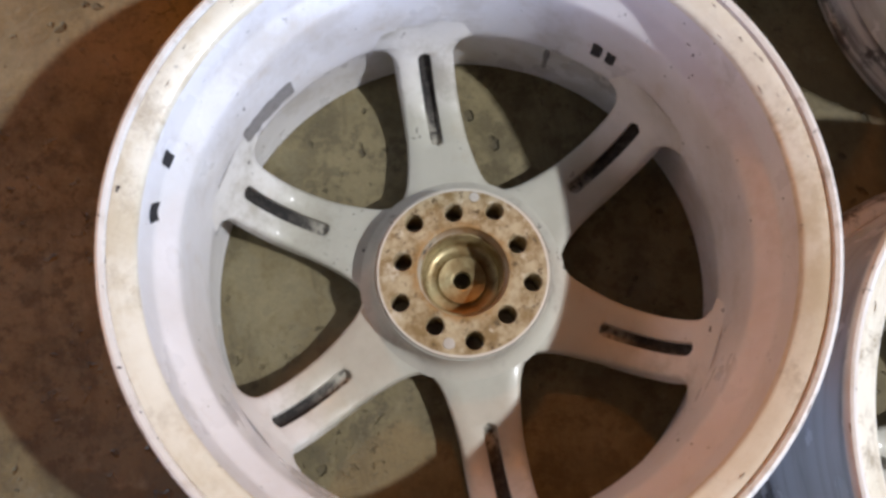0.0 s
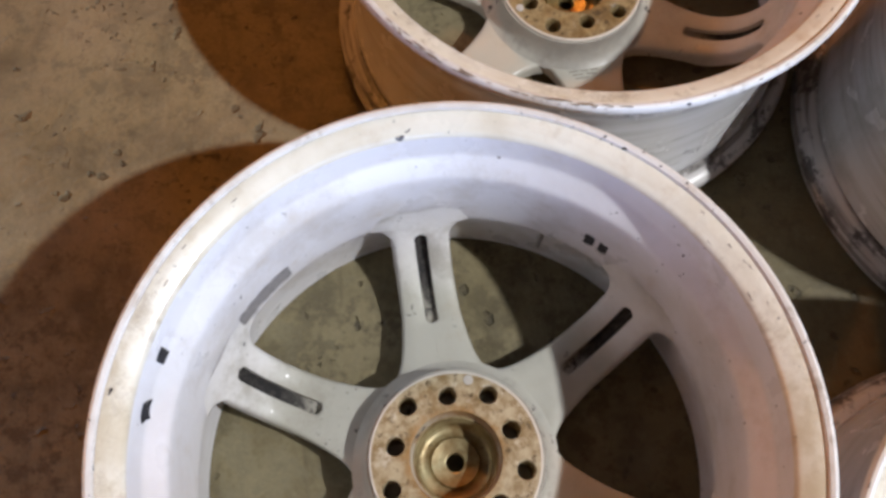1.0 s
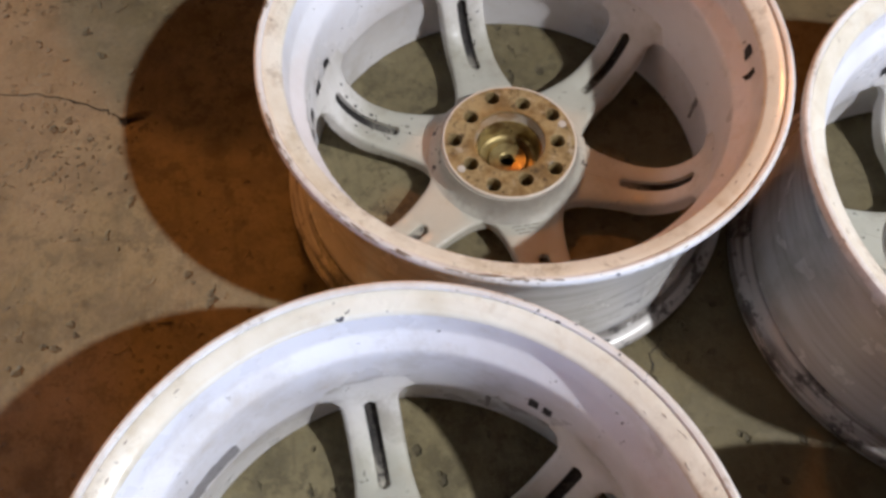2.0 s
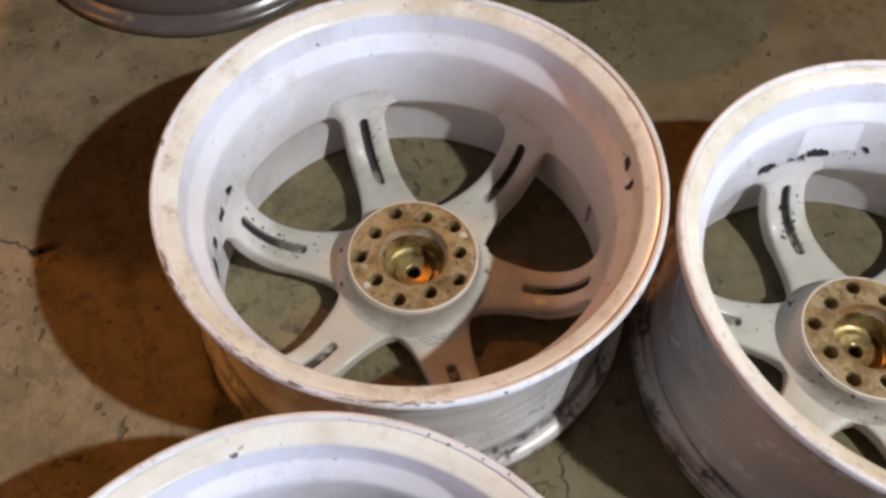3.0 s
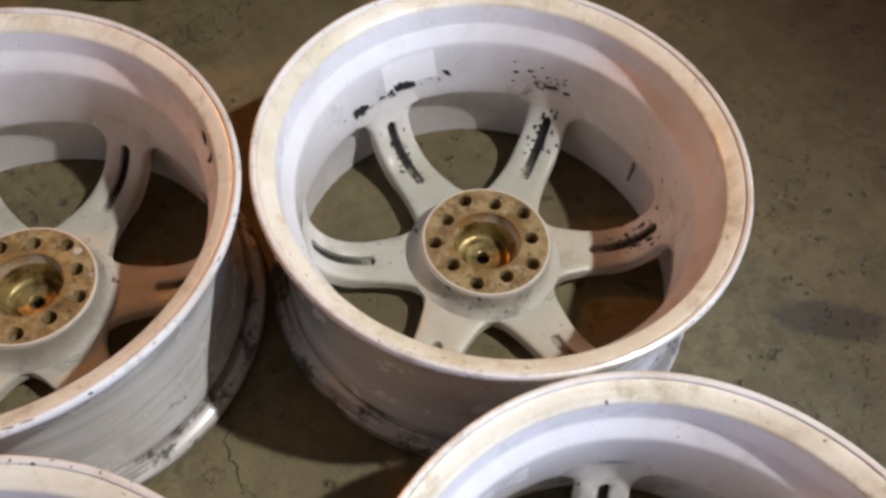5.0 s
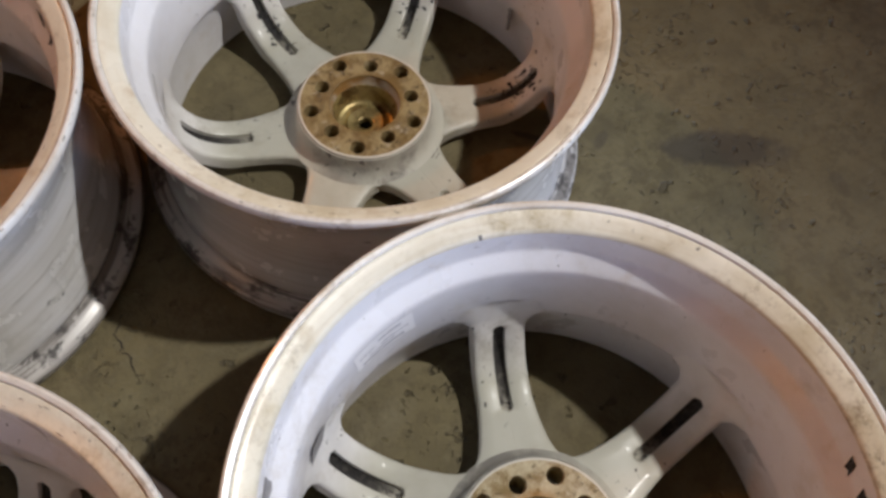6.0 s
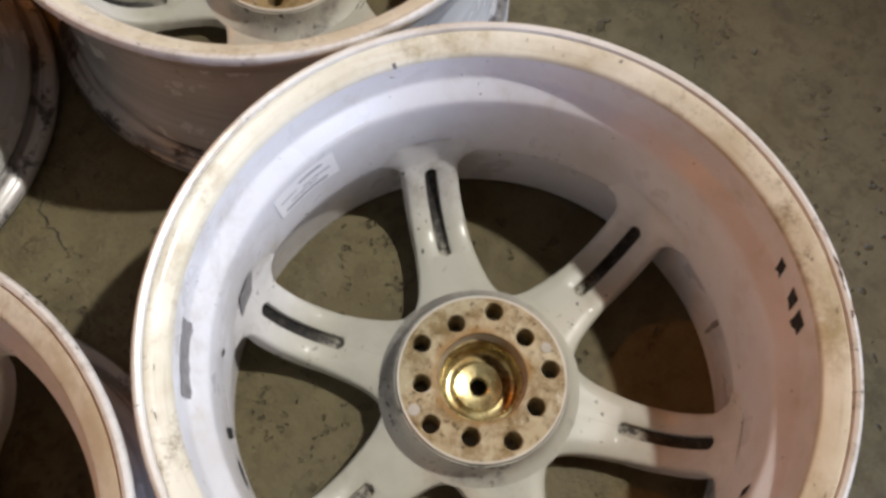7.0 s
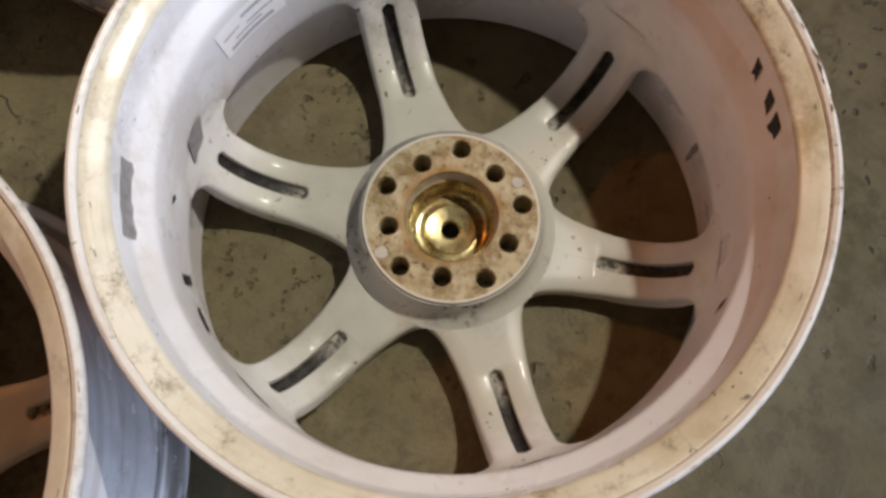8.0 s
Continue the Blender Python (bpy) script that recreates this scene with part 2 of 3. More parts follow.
CRACK = plain("dark_floor_crack", (0.04, 0.032, 0.022), 0.9, 60, 0.6)


# ---- mesh helpers ----
def mesh_of(name, verts, faces, material, smooth=True, angle=40):
    me = bpy.data.meshes.new(name)
    me.from_pydata(verts, [], faces)
    me.materials.append(material)
    bm = bmesh.new()
    bm.from_mesh(me)
    bmesh.ops.remove_doubles(bm, verts=bm.verts, dist=1e-6)
    bmesh.ops.recalc_face_normals(bm, faces=bm.faces)
    for f in bm.faces:
        f.smooth = smooth
    for e in bm.edges:
        if len(e.link_faces) == 2 and e.calc_face_angle() > radians(angle):
            e.smooth = False
    bm.to_mesh(me)
    bm.free()
    return me


def lathe(name, profile, material, n=144, closed=True):
    """A turned body: profile of (radius, height), closed into a ring."""
    verts = [(r * math.cos(2 * math.pi * i / n), r * math.sin(2 * math.pi * i / n), z) for i in range(n) for r, z in profile]
    k = len(profile)
    faces = []
    for i in range(n):
        for j in range(k if closed else k - 1):
            a, b = i * k + j, i * k + (j + 1) % k
            c, d = ((i + 1) % n) * k + (j + 1) % k, ((i + 1) % n) * k + j
            faces.append((a, b, c, d))
    return mesh_of(name, verts, faces, material)


def two_tone(me, material):
    """A second finish for the faces that look away from the axis."""
    me.materials.append(material)
    for f in me.polygons:
        if f.normal.x * f.center.x + f.normal.y * f.center.y > 0.02 and math.hypot(f.center.x, f.center.y) > 0.2085:
            f.material_index = 1


def child(name, me, parent, turn=0.0, label=""):
    ob = new(name, me)
    ob.parent = parent
    ob.rotation_euler = (0, 0, radians(turn))
    return tagged(ob, label) if label else ob


def lerp(x, xs, ys):
    return float(np.interp(x, xs, ys))


def box(bm, lo, hi):
    m = Matrix.Translation([(a + b) / 2 for a, b in zip(lo, hi)]) @ Matrix.Diagonal([*(b - a for a, b in zip(lo, hi)), 1])
    bmesh.ops.create_cube(bm, size=1.0, matrix=m)


# ---- setting ----
def slab(name, boxes, material):
    bm = bmesh.new()
    for lo, hi in boxes:
        box(bm, lo, hi)
    me = bpy.data.meshes.new(name)
    bm.to_mesh(me)
    bm.free()
    me.materials.append(material)
    return tagged(new(name, me), kind="structure")


X0, X1, Y0, Y1, TOP = -3.0, 4.6, -2.4, 4.6, 2.9
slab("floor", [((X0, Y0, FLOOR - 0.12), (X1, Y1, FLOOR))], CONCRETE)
slab("ceiling", [((X0, Y0, TOP), (X1, Y1, TOP + 0.15))], PLASTER)
slab("wall_north", [((X0 - 0.2, Y1, FLOOR), (X1 + 0.2, Y1 + 0.2, TOP))], PLASTER)
# Opening made up to suit the added west fill light.
slab("wall_west", [((X0 - 0.2, Y0, FLOOR), (X0, 0.42, TOP)), ((X0 - 0.2, 1.38, FLOOR), (X0, Y1, TOP)), ((X0 - 0.2, 0.42, 2.02), (X0, 1.38, TOP))], PLASTER)
slab("wall_east", [((X1, Y0, FLOOR), (X1 + 0.2, Y1, TOP))], PLASTER)
# The low gap here is assumed, to hold the added south fill light.
slab("wall_south", [((X0 - 0.2, Y0 - 0.2, FLOOR), (-0.3, Y0, TOP)), ((2.1, Y0 - 0.2, FLOOR), (X1 + 0.2, Y0, TOP)), ((-0.3, Y0 - 0.2, 1.30), (2.1, Y0, TOP))], PLASTER)

# ---- the wheel, lying on its face ----
RIM_TOP, HUB_TOP = 0.203, 0.047
INNER = [(0.2115, 0.0), (0.2110, 0.010), (0.2085, 0.058), (0.2062, 0.0640), (0.2008, 0.0660), (0.1990, 0.0680), (0.1982, 0.0715), (0.1979, 0.079), (0.1979, 0.086), (0.1981, 0.110), (0.1985, 0.140), (0.1989, 0.1466), (0.1997, 0.1497),
         (0.2012, 0.1520), (0.2094, 0.1635), (0.2107, 0.1655), (0.2113, 0.1680), (0.2125, 0.179), (0.2135, 0.1880)]


def wall_radius(z):
    return lerp(z, [p[1] for p in INNER], [p[0] for p in INNER])


def wheel_meshes(body, spoke_paint, lip_paint, edge_paint, flange_paint, outer_paint):
    """The meshes that alike wheels share."""
    shared = {}
    outer = [(0.2175, 0.1826), (0.2215, 0.1815), (0.2200, 0.172), (0.2185, 0.160), (0.2130, 0.150), (0.2105, 0.130), (0.2115, 0.105), (0.2130, 0.075),
             (0.2145, 0.060), (0.2162, 0.050), (0.2180, 0.042), (0.2190, 0.030), (0.2175, 0.0265), (0.2150, 0.026), (0.2150, 0.010)]
    outer = [(r, lerp(z, [0.0, 0.03, 0.15, 0.2], [FLOOR, 0.018, 0.15, 0.2])) for r, z in outer]
    shared["barrel"] = lathe("barrel", [(0.2115, FLOOR + 0.001), *INNER[1:], *outer], body)
    two_tone(shared["barrel"], outer_paint)
    shared["rim_lip"] = lathe("rim_lip", [
        (0.2135, 0.1880), (0.2139, 0.1902), (0.2150, 0.1917), (0.2166, 0.1928), (0.2230, 0.1963), (0.2280, 0.1990), (0.2293, 0.1992), (0.2299, 0.1985),
        (0.2285, 0.1870), (0.2240, 0.1835), (0.2175, 0.1828)], lip_paint)
    shared["rim_edge"] = lathe("rim_edge", [
        (0.2297, 0.1984), (0.2299, 0.2002), (0.2306, 0.2018), (0.2332, RIM_TOP), (0.2352, 0.2024), (0.2364, 0.2005), (0.2368, 0.197), (0.2361, 0.1935), (0.2345, 0.1912), (0.2325, 0.1905),
        (0.2285, 0.1868)], edge_paint)
    flange = [(0.2150, 0.0262), (0.2195, 0.0268), (0.2225, 0.0245), (0.2250, 0.0205), (0.2300, 0.0185), (0.2340, 0.0165), (0.2362, 0.0130), (0.2366, 0.009),
              (0.2355, 0.0045), (0.2325, 0.001), (0.2290, 0.0), (0.2125, 0.0), (0.2119, 0.004), (0.2150, 0.010)]
    shared["front_flange"] = lathe("front_flange", [(r, z + FLOOR) for r, z in flange], flange_paint)
    shared["spoke"], shared["slot"] = spoke_meshes(spoke_paint)
    shared["hub"] = hub_mesh()
    shared["hub_boss"] = lathe("hub_boss", [(0.0372, 0.006), (0.0372, 0.0085), (0.0696, 0.0085), (0.0712, 0.0440), (0.0722, 0.0440), (0.0735, 0.036), (0.0755, 0.027),
                                            (0.0800, 0.0215), (0.0845, 0.0191), (0.0868, 0.0176), (0.0800, 0.006)], BOSS if spoke_paint is SPOKE_WHITE else spoke_paint)
    shared["center_cap"] = lathe("center_cap", [
        (0.0340, 0.0338), (0.0330, 0.0320), (0.0318, 0.0150), (0.0312, 0.0130), (0.0300, 0.0115), (0.0270, 0.0104), (0.0222, 0.0100),
        (0.0214, 0.0104), (0.0208, 0.0118), (0.0200, 0.0124), (0.0188, 0.0122), (0.0150, 0.0110), (0.0098, 0.0106), (0.0084, 0.0104), (0.0078, 0.0098), (0.0076, 0.003), (0.0330, 0.002), (0.0372, 0.010), (0.0372, 0.0338)], BRASS, 96)
    shared["bore_ring"] = lathe("bore_ring", [(0.0383, 0.0462), (0.0374, 0.0452), (0.0369, 0.0430), (0.0366, 0.0385), (0.0357, 0.0368), (0.0352, 0.0342), (0.0346, 0.0334), (0.0340, 0.0336), (0.0378, 0.0330), (0.0384, 0.0400)], BORE, 96)
    return shared


SPOKE_R = [0.070, 0.0845, 0.0862, 0.0885, 0.092, 0.096, 0.100, 0.111, 0.124, 0.136, 0.150, 0.165, 0.178, 0.186, 0.200]
SPOKE_HALF = [30.0, 30.0, 27.4, 24.8, 22.2, 20.2, 18.5, 15.3, 12.7, 11.0, 9.7, 8.6, 7.9, 7.6, 7.2]
# The back of a spoke sweeps from the flat hub plate up into the barrel wall: radius and height along its middle.
BACK_R = [0.070, 0.100, 0.122, 0.138, 0.150, 0.1600, 0.1680, 0.1750, 0.1810, 0.1860, 0.1900, 0.1932, 0.1954, 0.1968, 0.1976, 0.1984]
BACK_Z = [0.0192, 0.0178, 0.0168, 0.0176, 0.0202, 0.0243, 0.0294, 0.0360, 0.0440, 0.0532, 0.0625, 0.0705, 0.0770, 0.0830, 0.0890, 0.0960]
CORNER, WINDOW_TOP = 0.0185, 0.0695


def sweep(steps=110):
    """Even steps along the back: (length, radius, height, normal in radius and height)."""
    rr = np.linspace(BACK_R[0], BACK_R[-1], 4000)
    zz = np.interp(rr, BACK_R, BACK_Z)
    for _ in range(3):
        zz = np.convolve(np.pad(zz, 60, "reflect", reflect_type="odd"), np.ones(121) / 121, "valid")
    length = np.concatenate([[0], np.cumsum(np.hypot(np.diff(rr), np.diff(zz)))])
    at = np.linspace(0, length[-1], steps)
    r, z = np.interp(at, length, rr), np.interp(at, length, zz)
    dr, dz = np.gradient(r), np.gradient(z)
    n = np.hypot(dr, dz)
    return at, r, z, -dz / n, dr / n


def spoke_meshes(spoke_paint):
    """One spoke with its long slot sunk into the back, and the slot's dirty bed."""
    at, rs, zs, nrs, nzs = sweep()
    top = float(np.interp(WINDOW_TOP, zs[60:], at[60:]))
    s0, s1 = float(np.interp(0.1215, rs, at)), float(np.interp(0.1886, rs, at))
    half, deep = 0.0058, 0.008
    verts, faces, bed_v, bed_f = [], [], [], []
    width = 0
    for here, r, z, nr, nz in zip(at, rs, zs, nrs, nzs):
        w = lerp(r, SPOKE_R, SPOKE_HALF)
        over = min(here - (top - CORNER), CORNER * 0.999)
        if over > 0:
            w += math.degrees((CORNER - math.sqrt(CORNER ** 2 - over ** 2)) / r)
        w = min(w, 30.0)
        edge = r * radians(w)
        thick = lerp(r, [0.070, 0.150, 0.180, 0.192, 0.198], [0.015, 0.017, 0.014, 0.008, 0.003])
        s = 0.00015
        if s0 < here < s1:
            u = min(here - s0, s1 - here)
            s = half * math.sqrt(max(0.002, 1 - (1 - min(u / half, 1.0)) ** 2))
        full = w >= 29.9 and r < 0.1
        rnd = 0.0 if full else lerp(here, [top - 0.012, top], [0.0036, 0.0010])
        side = [(edge, thick), (edge, rnd * 1.2), (edge - 0.3 * rnd, rnd * 0.38), (edge - rnd, 0)]
        if full:
            side = [(edge, thick), (edge, 0.5 * thick), (edge, 0), (edge * 0.98, 0)]
        sunk = s > 0.001
        line = [*side, (s + (edge - s) * 0.5, 0), (s + 0.0014, 0), (s, 0.0007 if sunk else 0), (s * 0.84, deep if sunk else 0.0002)]
        line = [*line, *[(-a, d) for a, d in reversed(line)]]
        width = len(line)
        for a, d in line:
            rad, t = r - nr * d, a / r
            if over > 0:
                rad += (abs(a) / edge) ** 3 * (over / CORNER) ** 2 * max(0.0, lerp(z, [0.066, 0.074], [0.1978, 0.1986]) - r)
            verts.append((rad * math.cos(t), rad * math.sin(t), max(0.003, z - nz * d)))
        if sunk:
            for a in (-1, -0.5, 0, 0.5, 1):
                d = deep - 0.0006 - 0.0024 * a * a
                rad, t = r - nr * d, a * s * 0.92 / r
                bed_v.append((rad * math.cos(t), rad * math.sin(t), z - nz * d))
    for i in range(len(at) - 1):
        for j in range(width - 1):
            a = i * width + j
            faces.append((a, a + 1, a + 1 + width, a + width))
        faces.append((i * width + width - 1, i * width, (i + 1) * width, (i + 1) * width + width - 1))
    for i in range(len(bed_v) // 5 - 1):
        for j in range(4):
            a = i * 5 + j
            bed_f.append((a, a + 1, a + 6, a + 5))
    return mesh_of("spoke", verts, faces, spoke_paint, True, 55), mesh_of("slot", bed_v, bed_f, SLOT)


def ring_spline(curve, r, x=0.0, y=0.0, n=40):
    sp = curve.splines.new("POLY")
    sp.points.add(n - 1)
    for i, p in enumerate(sp.points):
        p.co = (x + r * math.cos(2 * math.pi * i / n), y + r * math.sin(2 * math.pi * i / n), 0, 1)
    sp.use_cyclic_u = True


def hub_mesh():
    """The mounting pad with its ten drilled holes on two pitch circles."""
    curve = bpy.data.curves.new("hub", "CURVE")
    curve.dimensions, curve.fill_mode, curve.extrude, curve.bevel_depth, curve.bevel_resolution = "2D", "BOTH", 0.0195, 0.0010, 1
    ring_spline(curve, 0.0695, n=120)
    ring_spline(curve, 0.0382, n=90)
    for k in range(10):
        r = 0.05715 if k % 2 == 0 else 0.0500
        ring_spline(curve, 0.0086, r * math.cos(radians(36 * k)), r * math.sin(radians(36 * k)), 28)
    ob = new("hub_curve", curve)
    bpy.context.view_layer.update()
    me = bpy.data.meshes.new_from_object(ob.evaluated_get(bpy.context.evaluated_depsgraph_get()))
    bpy.data.objects.remove(ob)
    me.name = "hub"
    me.transform(Matrix.Translation((0, 0, HUB_TOP - 0.0205)))
    me.materials.clear()
    me.materials.append(HUB)
    bm = bmesh.new()
    bm.from_mesh(me)
    bmesh.ops.remove_doubles(bm, verts=bm.verts, dist=2e-5)
    bm.to_mesh(me)
    bm.free()
    return me


def wheel(shared, at, spokes, holes, label, group, z=0.0):
    base = new("wheel_rim")
    base.location = (*at, z)
    tagged(base, label, "wheel", group)
    child("barrel", shared["barrel"], base, spokes)
    child("rim_lip", shared["rim_lip"], base, spokes, "yellowed band inside the rim edge")
    child("rim_edge", shared["rim_edge"], base, spokes, "rounded outer bead with chipped paint")
    child("front_flange", shared["front_flange"], base, spokes, "scuffed front flange with black grime")
    for k in range(6):
        sp = child("spoke", shared["spoke"], base, spokes + 60 * k)
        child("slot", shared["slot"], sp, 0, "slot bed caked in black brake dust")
    child("hub_boss", shared["hub_boss"], base, spokes)
    child("hub", shared["hub"], base, holes, "rust-stained mounting pad with ten bolt holes")
    child("bore_ring", shared["bore_ring"], base, spokes, "rust-bled pale ring inside the bore")
    child("center_cap", shared["center_cap"], base, spokes, "tarnished gold centre cap with a hole")
    return base


OLD_WHITE = wheel_meshes(WHITE, SPOKE_WHITE, LIP, EDGE, FLANGE, OUTER)
SET = "four white wheels on the floor"
W1 = wheel(OLD_WHITE, (0.0465, 0.2307), 30.0, 53.0, "white six-spoke alloy wheel lying face down, rusty hub, grey tape mark", SET)
W2 = wheel(OLD_WHITE, (0.2371, 0.6707), 33.0, 23.5, "white six-spoke alloy wheel face down, flaking lip, faint pen scribble", SET)
W3 = wheel(OLD_WHITE, (0.6640, 0.4508), 29.6, 5.5, "white six-spoke alloy wheel face down, black residue round a label", SET)
W4 = wheel(OLD_WHITE, (0.4773, 0.0150), 55.8, 31.2, "white six-spoke alloy wheel face down, printed label, bright gold cap", SET)

OLD_GREY = wheel_meshes(GREY, GREY, GREY, GREY, GREY, GREY)
wheel(OLD_GREY, (0.085, 1.355), 10.0, 5.0, "dull grey alloy wheel lying flat on concrete, bottom of a stack", "grey wheels behind")
wheel(OLD_GREY, (0.085, 1.355), 40.0, 15.0, "dull grey alloy wheel stacked on another grey wheel", "grey wheels behind", z=0.2152)
wheel(OLD_GREY, (0.630, 1.285), 25.0, 45.0, "dull grey alloy wheel lying flat behind the white ones", "grey wheels behind")


# ---- marks, labels and residue on the wheels ----
def patch(parent, name, material, a0, a1, z0, z1, lean=0.0, ragged=0.0, label="", lift=0.0006, seed=1):
    """A thin film on the barrel's inside between two angles and two heights."""
    rng = random.Random(seed)
    cols, rows = max(3, int(abs(a1 - a0) / 1.5) + 2), 4
    verts, faces = [], []
    for i in range(cols):
        top, low = rng.uniform(-ragged, ragged), rng.uniform(-ragged, ragged)
        for j in range(rows):
            u, v = i / (cols - 1), j / (rows - 1)
            z = (z0 + low) * (1 - v) + (z1 + top) * v
            a = radians(a0 + (a1 - a0) * u + lean * (v - 0.5))
            r = wall_radius(z) - lift
            verts.append((r * math.cos(a), r * math.sin(a), z))
    for i in range(cols - 1):
        for j in range(rows - 1):
            k = i * rows + j
            faces.append((k, k + 1, k + 1 + rows, k + rows))
    return child(name, mesh_of(name, verts, faces, material), parent, 0, label)


def flakes(parent, name, material, spots, label, seed=3):
    """Many small ragged chips on the wheel. spots: (surface, angle, spread, level, spread, count, size)."""
    rng = random.Random(seed)
    verts, faces = [], []
    for surface, ang, da, lev, dl, count, size in spots:
        for _ in range(count):
            a, l = radians(rng.gauss(ang, da)), rng.gauss(lev, dl)
            k = rng.randint(5, 7)
            ring = []
            s = size * rng.uniform(0.35, 1.5)
            for i in range(k):
                t = 2 * math.pi * i / k
                e = s * rng.uniform(0.5, 1.2)
                du, dv = e * math.cos(t), 0.6 * e * math.sin(t)
                if surface == "wall":
                    z = min(max(l + dv, 0.079), 0.186)
                    r = wall_radius(z) - 0.0005
                    b = a + du / r
                elif surface == "lip":
                    r = min(max(l + dv * 0.5, 0.2160), 0.2362)
                    z = lerp(r, [0.2160, 0.2166, 0.2230, 0.2285, 0.2303, 0.2312, 0.2332, 0.2352, 0.2364], [0.1925, 0.1928, 0.1963, 0.1992, 0.2000, 0.2018, 0.2030, 0.2024, 0.2005]) + 0.0005
                    b = a + 2.2 * du / r
                else:
                    r = min(max(l + dv * 1.4, 0.088), 0.193)
                    z = lerp(r, BACK_R, BACK_Z) + 0.0005
                    b = a + du / r
                ring.append(len(verts))
                verts.append((r * math.cos(b), r * math.sin(b), z))
            faces.append(tuple(ring))
    return tagged(child(name, mesh_of(name, verts, faces, material), parent, 0, label), kind="stuff")


def valve(parent, ang):
    me = lathe("valve_stem", [(0.0004, 0.028), (0.0018, 0.029), (0.0018, 0.046), (0.0026, 0.047), (0.0026, 0.053), (0.0020, 0.054), (0.0020, 0.0685), (0.0004, 0.069)], TAPE, 16)
    ob = child("valve_stem", me, parent, 0, "small grey valve stem against the barrel")
    ob.location = (0.2030 * math.cos(radians(ang)), 0.2030 * math.sin(radians(ang)), 0)


def weight_mark(parent, material, r, ang, size):
    """A round dab on the mounting pad."""
    me = lathe("paint_dab", [(0.0002, 0.0), (size, 0.0), (size * 0.92, 0.0007), (0.0002, 0.0010)], material, 20)
    ob = child("paint_dab", me, parent, 0, "pale round dab on the pad")
    ob.location = (r * math.cos(radians(ang)), r * math.sin(radians(ang)), HUB_TOP)


def strokes(parent, marks, r, ang, label):
    """Unreadable handwriting, as plain pen bars on the flat of the wheel's back."""
    verts, faces = [], []
    m = Matrix.Translation((r * math.cos(radians(ang)), r * math.sin(radians(ang)), lerp(r, BACK_R, BACK_Z) + 0.0006)) @ Matrix.Rotation(radians(ang + 90), 4, "Z")
    for x0, y0, x1, y1 in marks:
        d = Vector((x1 - x0, y1 - y0, 0)).normalized()
        n = Vector((-d.y, d.x, 0)) * 0.0006
        k = len(verts)
        for p in (Vector((x0, y0, 0)) + n, Vector((x1, y1, 0)) + n, Vector((x1, y1, 0)) - n, Vector((x0, y0, 0)) - n):
            verts.append(tuple(m @ p))
        faces.append((k, k + 1, k + 2, k + 3))
    tagged(child("pen_scribble", mesh_of("pen_scribble", verts, faces, PEN), parent, 0, label), kind="stuff")


# first white wheel
patch(W1, "tape_residue", TAPE, 124.0, 140.6, 0.080, 0.100, 0, 0.0015, "grey strip of old adhesive tape")
patch(W1, "balance_mark", BLACK, 46.5, 49.0, 0.094, 0.111, 0, 0.001, "black square of weight adhesive")
patch(W1, "balance_mark", BLACK, 42.9, 45.2, 0.094, 0.110, 0, 0.001, "black square of weight adhesive", seed=2)
patch(W1, "balance_mark", BLACK, 154.6, 157.4, 0.165, 0.176, 0, 0.001, "black square of weight adhesive", seed=4)
patch(W1, "balance_mark", BLACK, 164.6, 168.2, 0.164, 0.175, 1.5, 0.002, "black ragged patch of adhesive", seed=5)
valve(W1, 59.1)
weight_mark(W1, CHALK, 0.0635, 71.5, 0.0042)
weight_mark(W1, CHALK, 0.0600, 249.0, 0.0048)

# second white wheel
for a0, a1, z0, z1 in ((149.3, 152.6, 0.092, 0.106), (157.8, 161.6, 0.090, 0.104), (169.5, 173.0, 0.098, 0.112), (178.0, 184.0, 0.100, 0.118)):
    patch(W2, "balance_mark", BLACK, a0, a1, z0, z1, 1.0, 0.003, "black ragged patch of adhesive", seed=int(a0))
patch(W2, "balance_mark", BLACK, 350.2, 353.4, 0.166, 0.178, 0, 0.002, "black ragged patch of adhesive", seed=7)
patch(W2, "balance_mark", BLACK, 344.6, 346.4, 0.160, 0.176, 0, 0.002, "thin black strip of adhesive", seed=8)
valve(W2, 0.6)
weight_mark(W2, CHALK, 0.0600, 8.6, 0.0045)
weight_mark(W2, CHALK, 0.0620, 203.0, 0.0042)

# third white wheel
label3 = patch(W3, "paper_label", PAPER, 72.0, 91.0, 0.104, 0.146, 2.0, 0.001, "blank white paper label, glossy")
for a0, a1, z0, z1 in ((97.0, 103.4, 0.090, 0.103), (79.0, 86.5, 0.097, 0.108), (86.5, 92.5, 0.093, 0.099), (66.6, 68.8, 0.102, 0.113)):
    patch(W3, "glue_residue", BLACK, a0, a1, z0, z1, 1.5, 0.0035, "black ragged glue residue", 0.0009, int(a0))
valve(W3, 355.0)

# fourth white wheel
label4 = patch(W4, "paper_label", PAPER, 80.2, 98.2, 0.106, 0.141, 1.2, 0.0, "white printed paper label", 0.0007)
for a0, a1, z0, z1 in ((83.0, 96.0, 0.1095, 0.1135), (86.0, 94.0, 0.1170, 0.1190), (82.0, 90.0, 0.1220, 0.1240), (92.0, 97.0, 0.1260, 0.1280), (84.0, 91.0, 0.1320, 0.1355)):
    bar = patch(W4, "print_bar", INK, a0, a1, z0, z1, 0, 0, "", 0.0011)
    bar.parent = label4
patch(W4, "tape_residue", TAPE, 113.2, 120.0, 0.082, 0.105, -2.5, 0.001, "grey square of old adhesive tape", 0.0020)
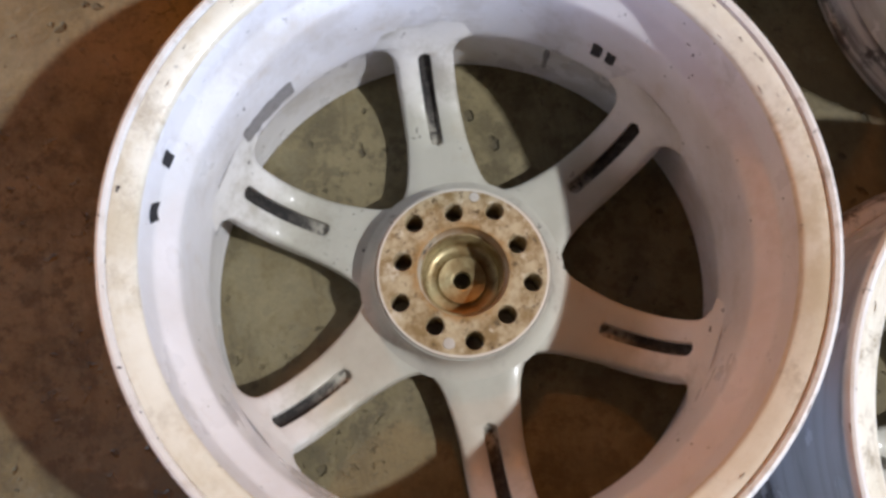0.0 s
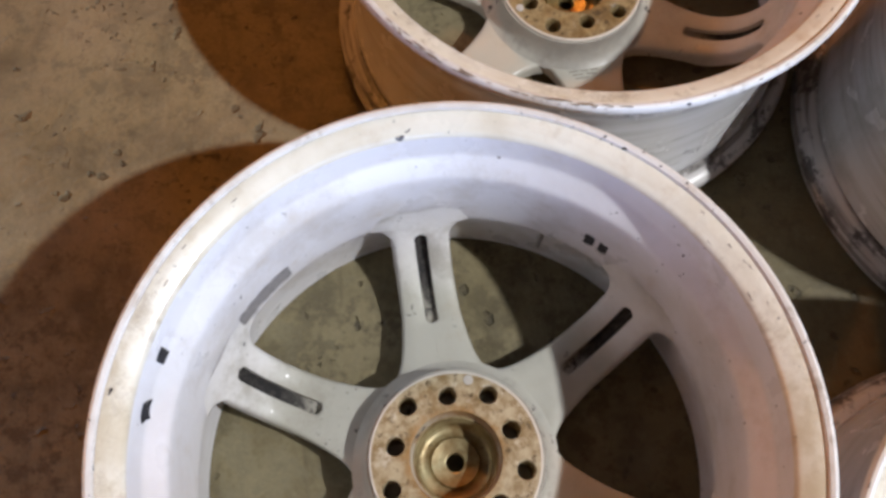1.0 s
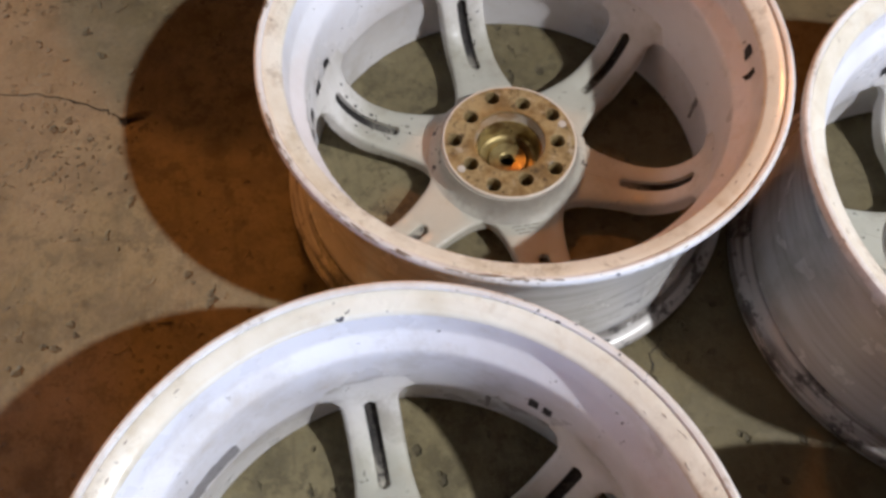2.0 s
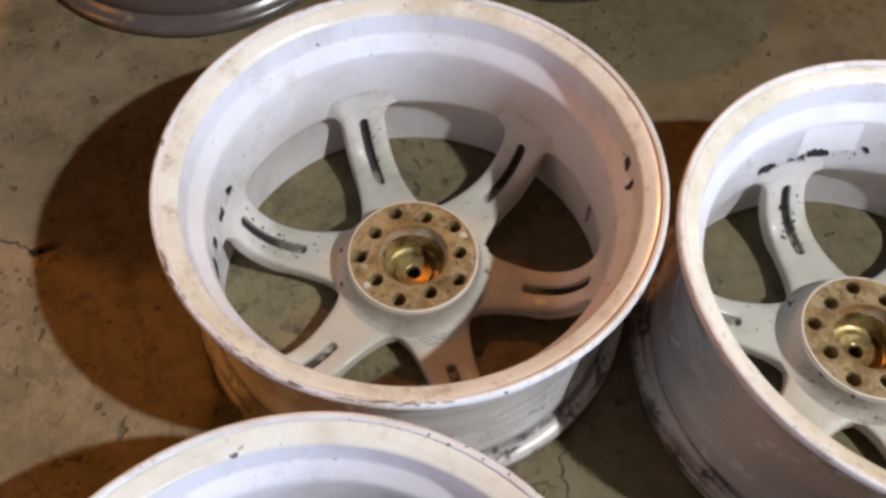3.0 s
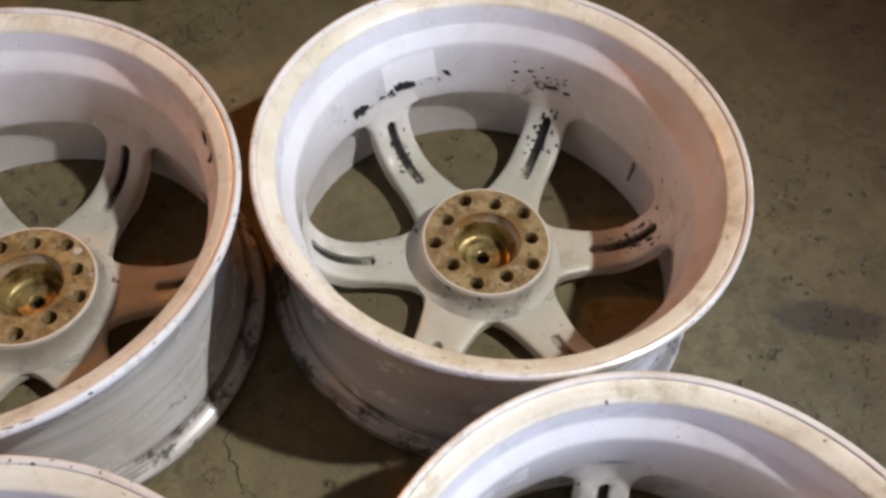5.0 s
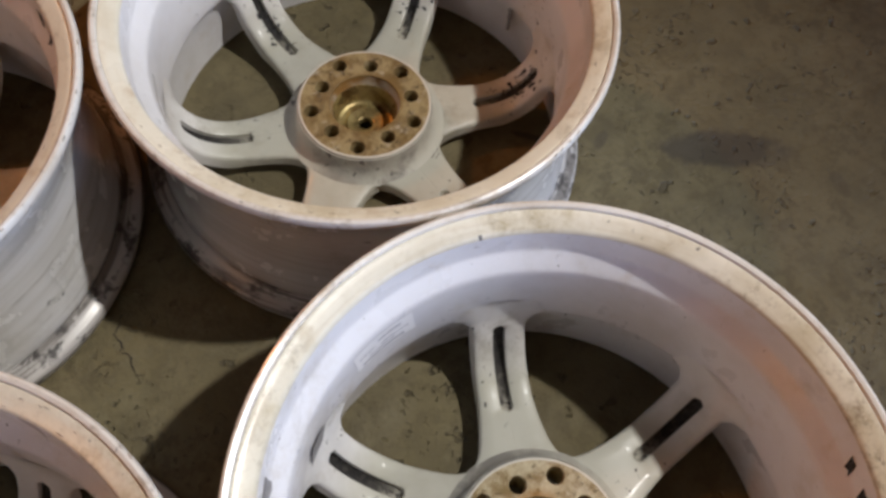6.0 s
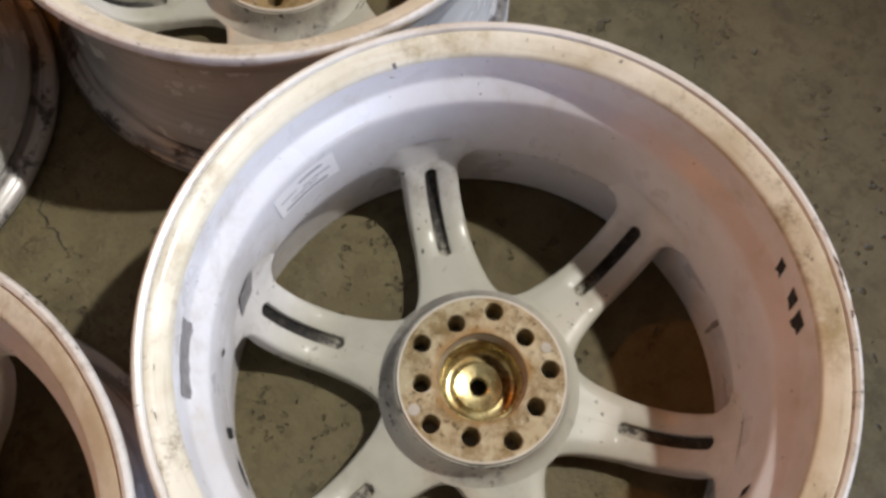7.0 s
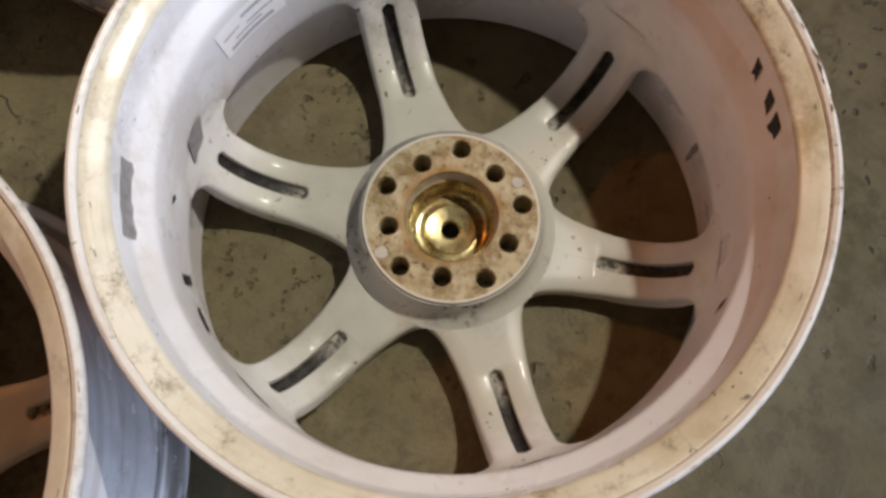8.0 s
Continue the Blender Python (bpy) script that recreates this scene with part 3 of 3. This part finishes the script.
patch(W4, "tape_residue", TAPE, 130.5, 145.0, 0.163, 0.176, 0, 0.0015, "long grey strip of old tape", seed=6)
for a0, a1, z0, z1 in ((147.8, 150.2, 0.089, 0.110), (155.0, 160.4, 0.090, 0.100), (131.6, 133.2, 0.108, 0.115), (325.4, 327.4, 0.166, 0.178), (318.6, 321.2, 0.166, 0.177), (313.6, 316.8, 0.165, 0.177), (281.0, 283.0, 0.130, 0.142)):
    patch(W4, "balance_mark", BLACK, a0, a1, z0, z1, 1.2, 0.0015, "black patch of weight adhesive", seed=int(a0))
valve(W4, 325.5)
weight_mark(W4, CHALK, 0.0595, 337.3, 0.0046)
weight_mark(W4, CHALK, 0.0622, 158.7, 0.0050)

def refinish(thing, part_name, material):
    """Another finish on one part of one wheel."""
    for ob in thing.children:
        if ob.name.split(".")[0] == part_name:
            ob.material_slots[0].link = "OBJECT"
            ob.material_slots[0].material = material


refinish(W4, "rim_lip", LIP_BROWN)
refinish(W1, "center_cap", BRASS_DULL)
for w in (W2, W3):
    refinish(w, "center_cap", BRASS_BROWN)
    refinish(w, "hub", HUB_BROWN)
rng = random.Random(12)
for w, seed in ((W1, 21), (W2, 22), (W3, 23), (W4, 24)):
    chips = [("lip", rng.uniform(0, 360), 9, 0.2358, 0.0005, 4, 0.0011) for _ in range(16)]
    chips += [("lip", rng.uniform(0, 360), 5, 0.2260, 0.004, 2, 0.0013) for _ in range(9)]
    flakes(w, "lip_chip", CHIP, chips, "small dark chips in the lip paint", seed)
    flakes(w, "wall_speck", PEN, [("wall", rng.uniform(0, 360), 14, rng.choice((0.105, 0.15, 0.172)), 0.012, 3, 0.0007) for _ in range(9)], "scattered dirt specks", seed + 40)
flakes(W2, "flaked_paint", CHIP, [("lip", a, 6, 0.2345, 0.0014, 22, 0.0022) for a in (160, 195, 225, 250, 95, 80)], "flaked paint along the lip", 31)
flakes(W4, "rust_chip", RUST, [("lip", a, 2.2, 0.2332, 0.0010, 4, 0.0020) for a in (327, 322, 317)], "brown rusty chips along the lip", 32)
flakes(W3, "black_fleck", BLACK, [("wall", 97, 6, 0.094, 0.006, 26, 0.0016), ("wall", 83, 6, 0.101, 0.005, 24, 0.0015), ("wall", 33, 5, 0.104, 0.010, 40, 0.0024), ("wall", 33, 3, 0.098, 0.004, 16, 0.0034),
                                  ("spoke", 89.6, 2.6, 0.168, 0.015, 52, 0.0017), ("spoke", 29.6, 2.8, 0.168, 0.015, 60, 0.0018), ("spoke", 329.6, 2.8, 0.172, 0.012, 64, 0.0019),
                                  ("wall", 343, 8, 0.110, 0.013, 26, 0.0012)], "black flecks of glue and brake dust", 33)
flakes(W2, "black_fleck", BLACK, [("spoke", 153, 2.6, 0.160, 0.018, 26, 0.0014), ("spoke", 93, 2.4, 0.155, 0.018, 16, 0.0013), ("wall", 160, 10, 0.100, 0.010, 24, 0.0012)], "black flecks of brake dust", 34)
strokes(W2, [(-0.016, 0.004, -0.006, 0.004), (-0.004, 0.004, 0.004, 0.0035), (0.006, 0.004, 0.014, 0.004), (-0.013, 0.0, -0.002, 0.0), (0.001, 0.0, 0.011, -0.0005), (-0.010, -0.004, 0.003, -0.004)],
        0.091, 269, "faint unreadable pen scribble")
strokes(W3, [(-0.007, 0.002, 0.001, 0.002), (0.003, 0.002, 0.008, 0.002), (-0.005, -0.002, 0.005, -0.002)], 0.089, 287, "faint unreadable pen scribble")


# ---- marks on the concrete ----
def crack_line(points, width, seed):
    rng = random.Random(seed)
    pts = []
    for (x0, y0), (x1, y1) in zip(points, points[1:]):
        for i in range(10):
            u = i / 10
            pts.append((x0 + (x1 - x0) * u + rng.gauss(0, 0.0016), y0 + (y1 - y0) * u + rng.gauss(0, 0.0016)))
    left, right = [], []
    for i, (x, y) in enumerate(pts):
        a, c = pts[max(0, i - 1)], pts[min(len(pts) - 1, i + 1)]
        d = Vector((c[0] - a[0], c[1] - a[1])).normalized()
        w = width * rng.uniform(0.4, 1.2) * (0.3 + math.sin(math.pi * (i + 0.5) / len(pts)))
        left.append((x - d.y * w, y + d.x * w, FLOOR + 0.0008))
        right.append((x + d.y * w, y - d.x * w, FLOOR + 0.0008))
    n = len(pts)
    faces = [(i, i + 1, n + i + 1, n + i) for i in range(n - 1)]
    return tagged(new("floor_crack", mesh_of("floor_crack", left + right, faces, CRACK)), "thin dark crack in the concrete floor", "crack", "cracks in the floor")


crack_line([(-0.36, 0.905), (-0.246, 0.872), (-0.192, 0.842), (-0.171, 0.824)], 0.0010, 1)
crack_line([(-0.179, 0.829), (-0.165, 0.822), (-0.149, 0.825)], 0.0028, 2)
crack_line([(0.345, 0.450), (0.325, 0.433), (0.322, 0.403), (0.318, 0.370)], 0.0007, 3)
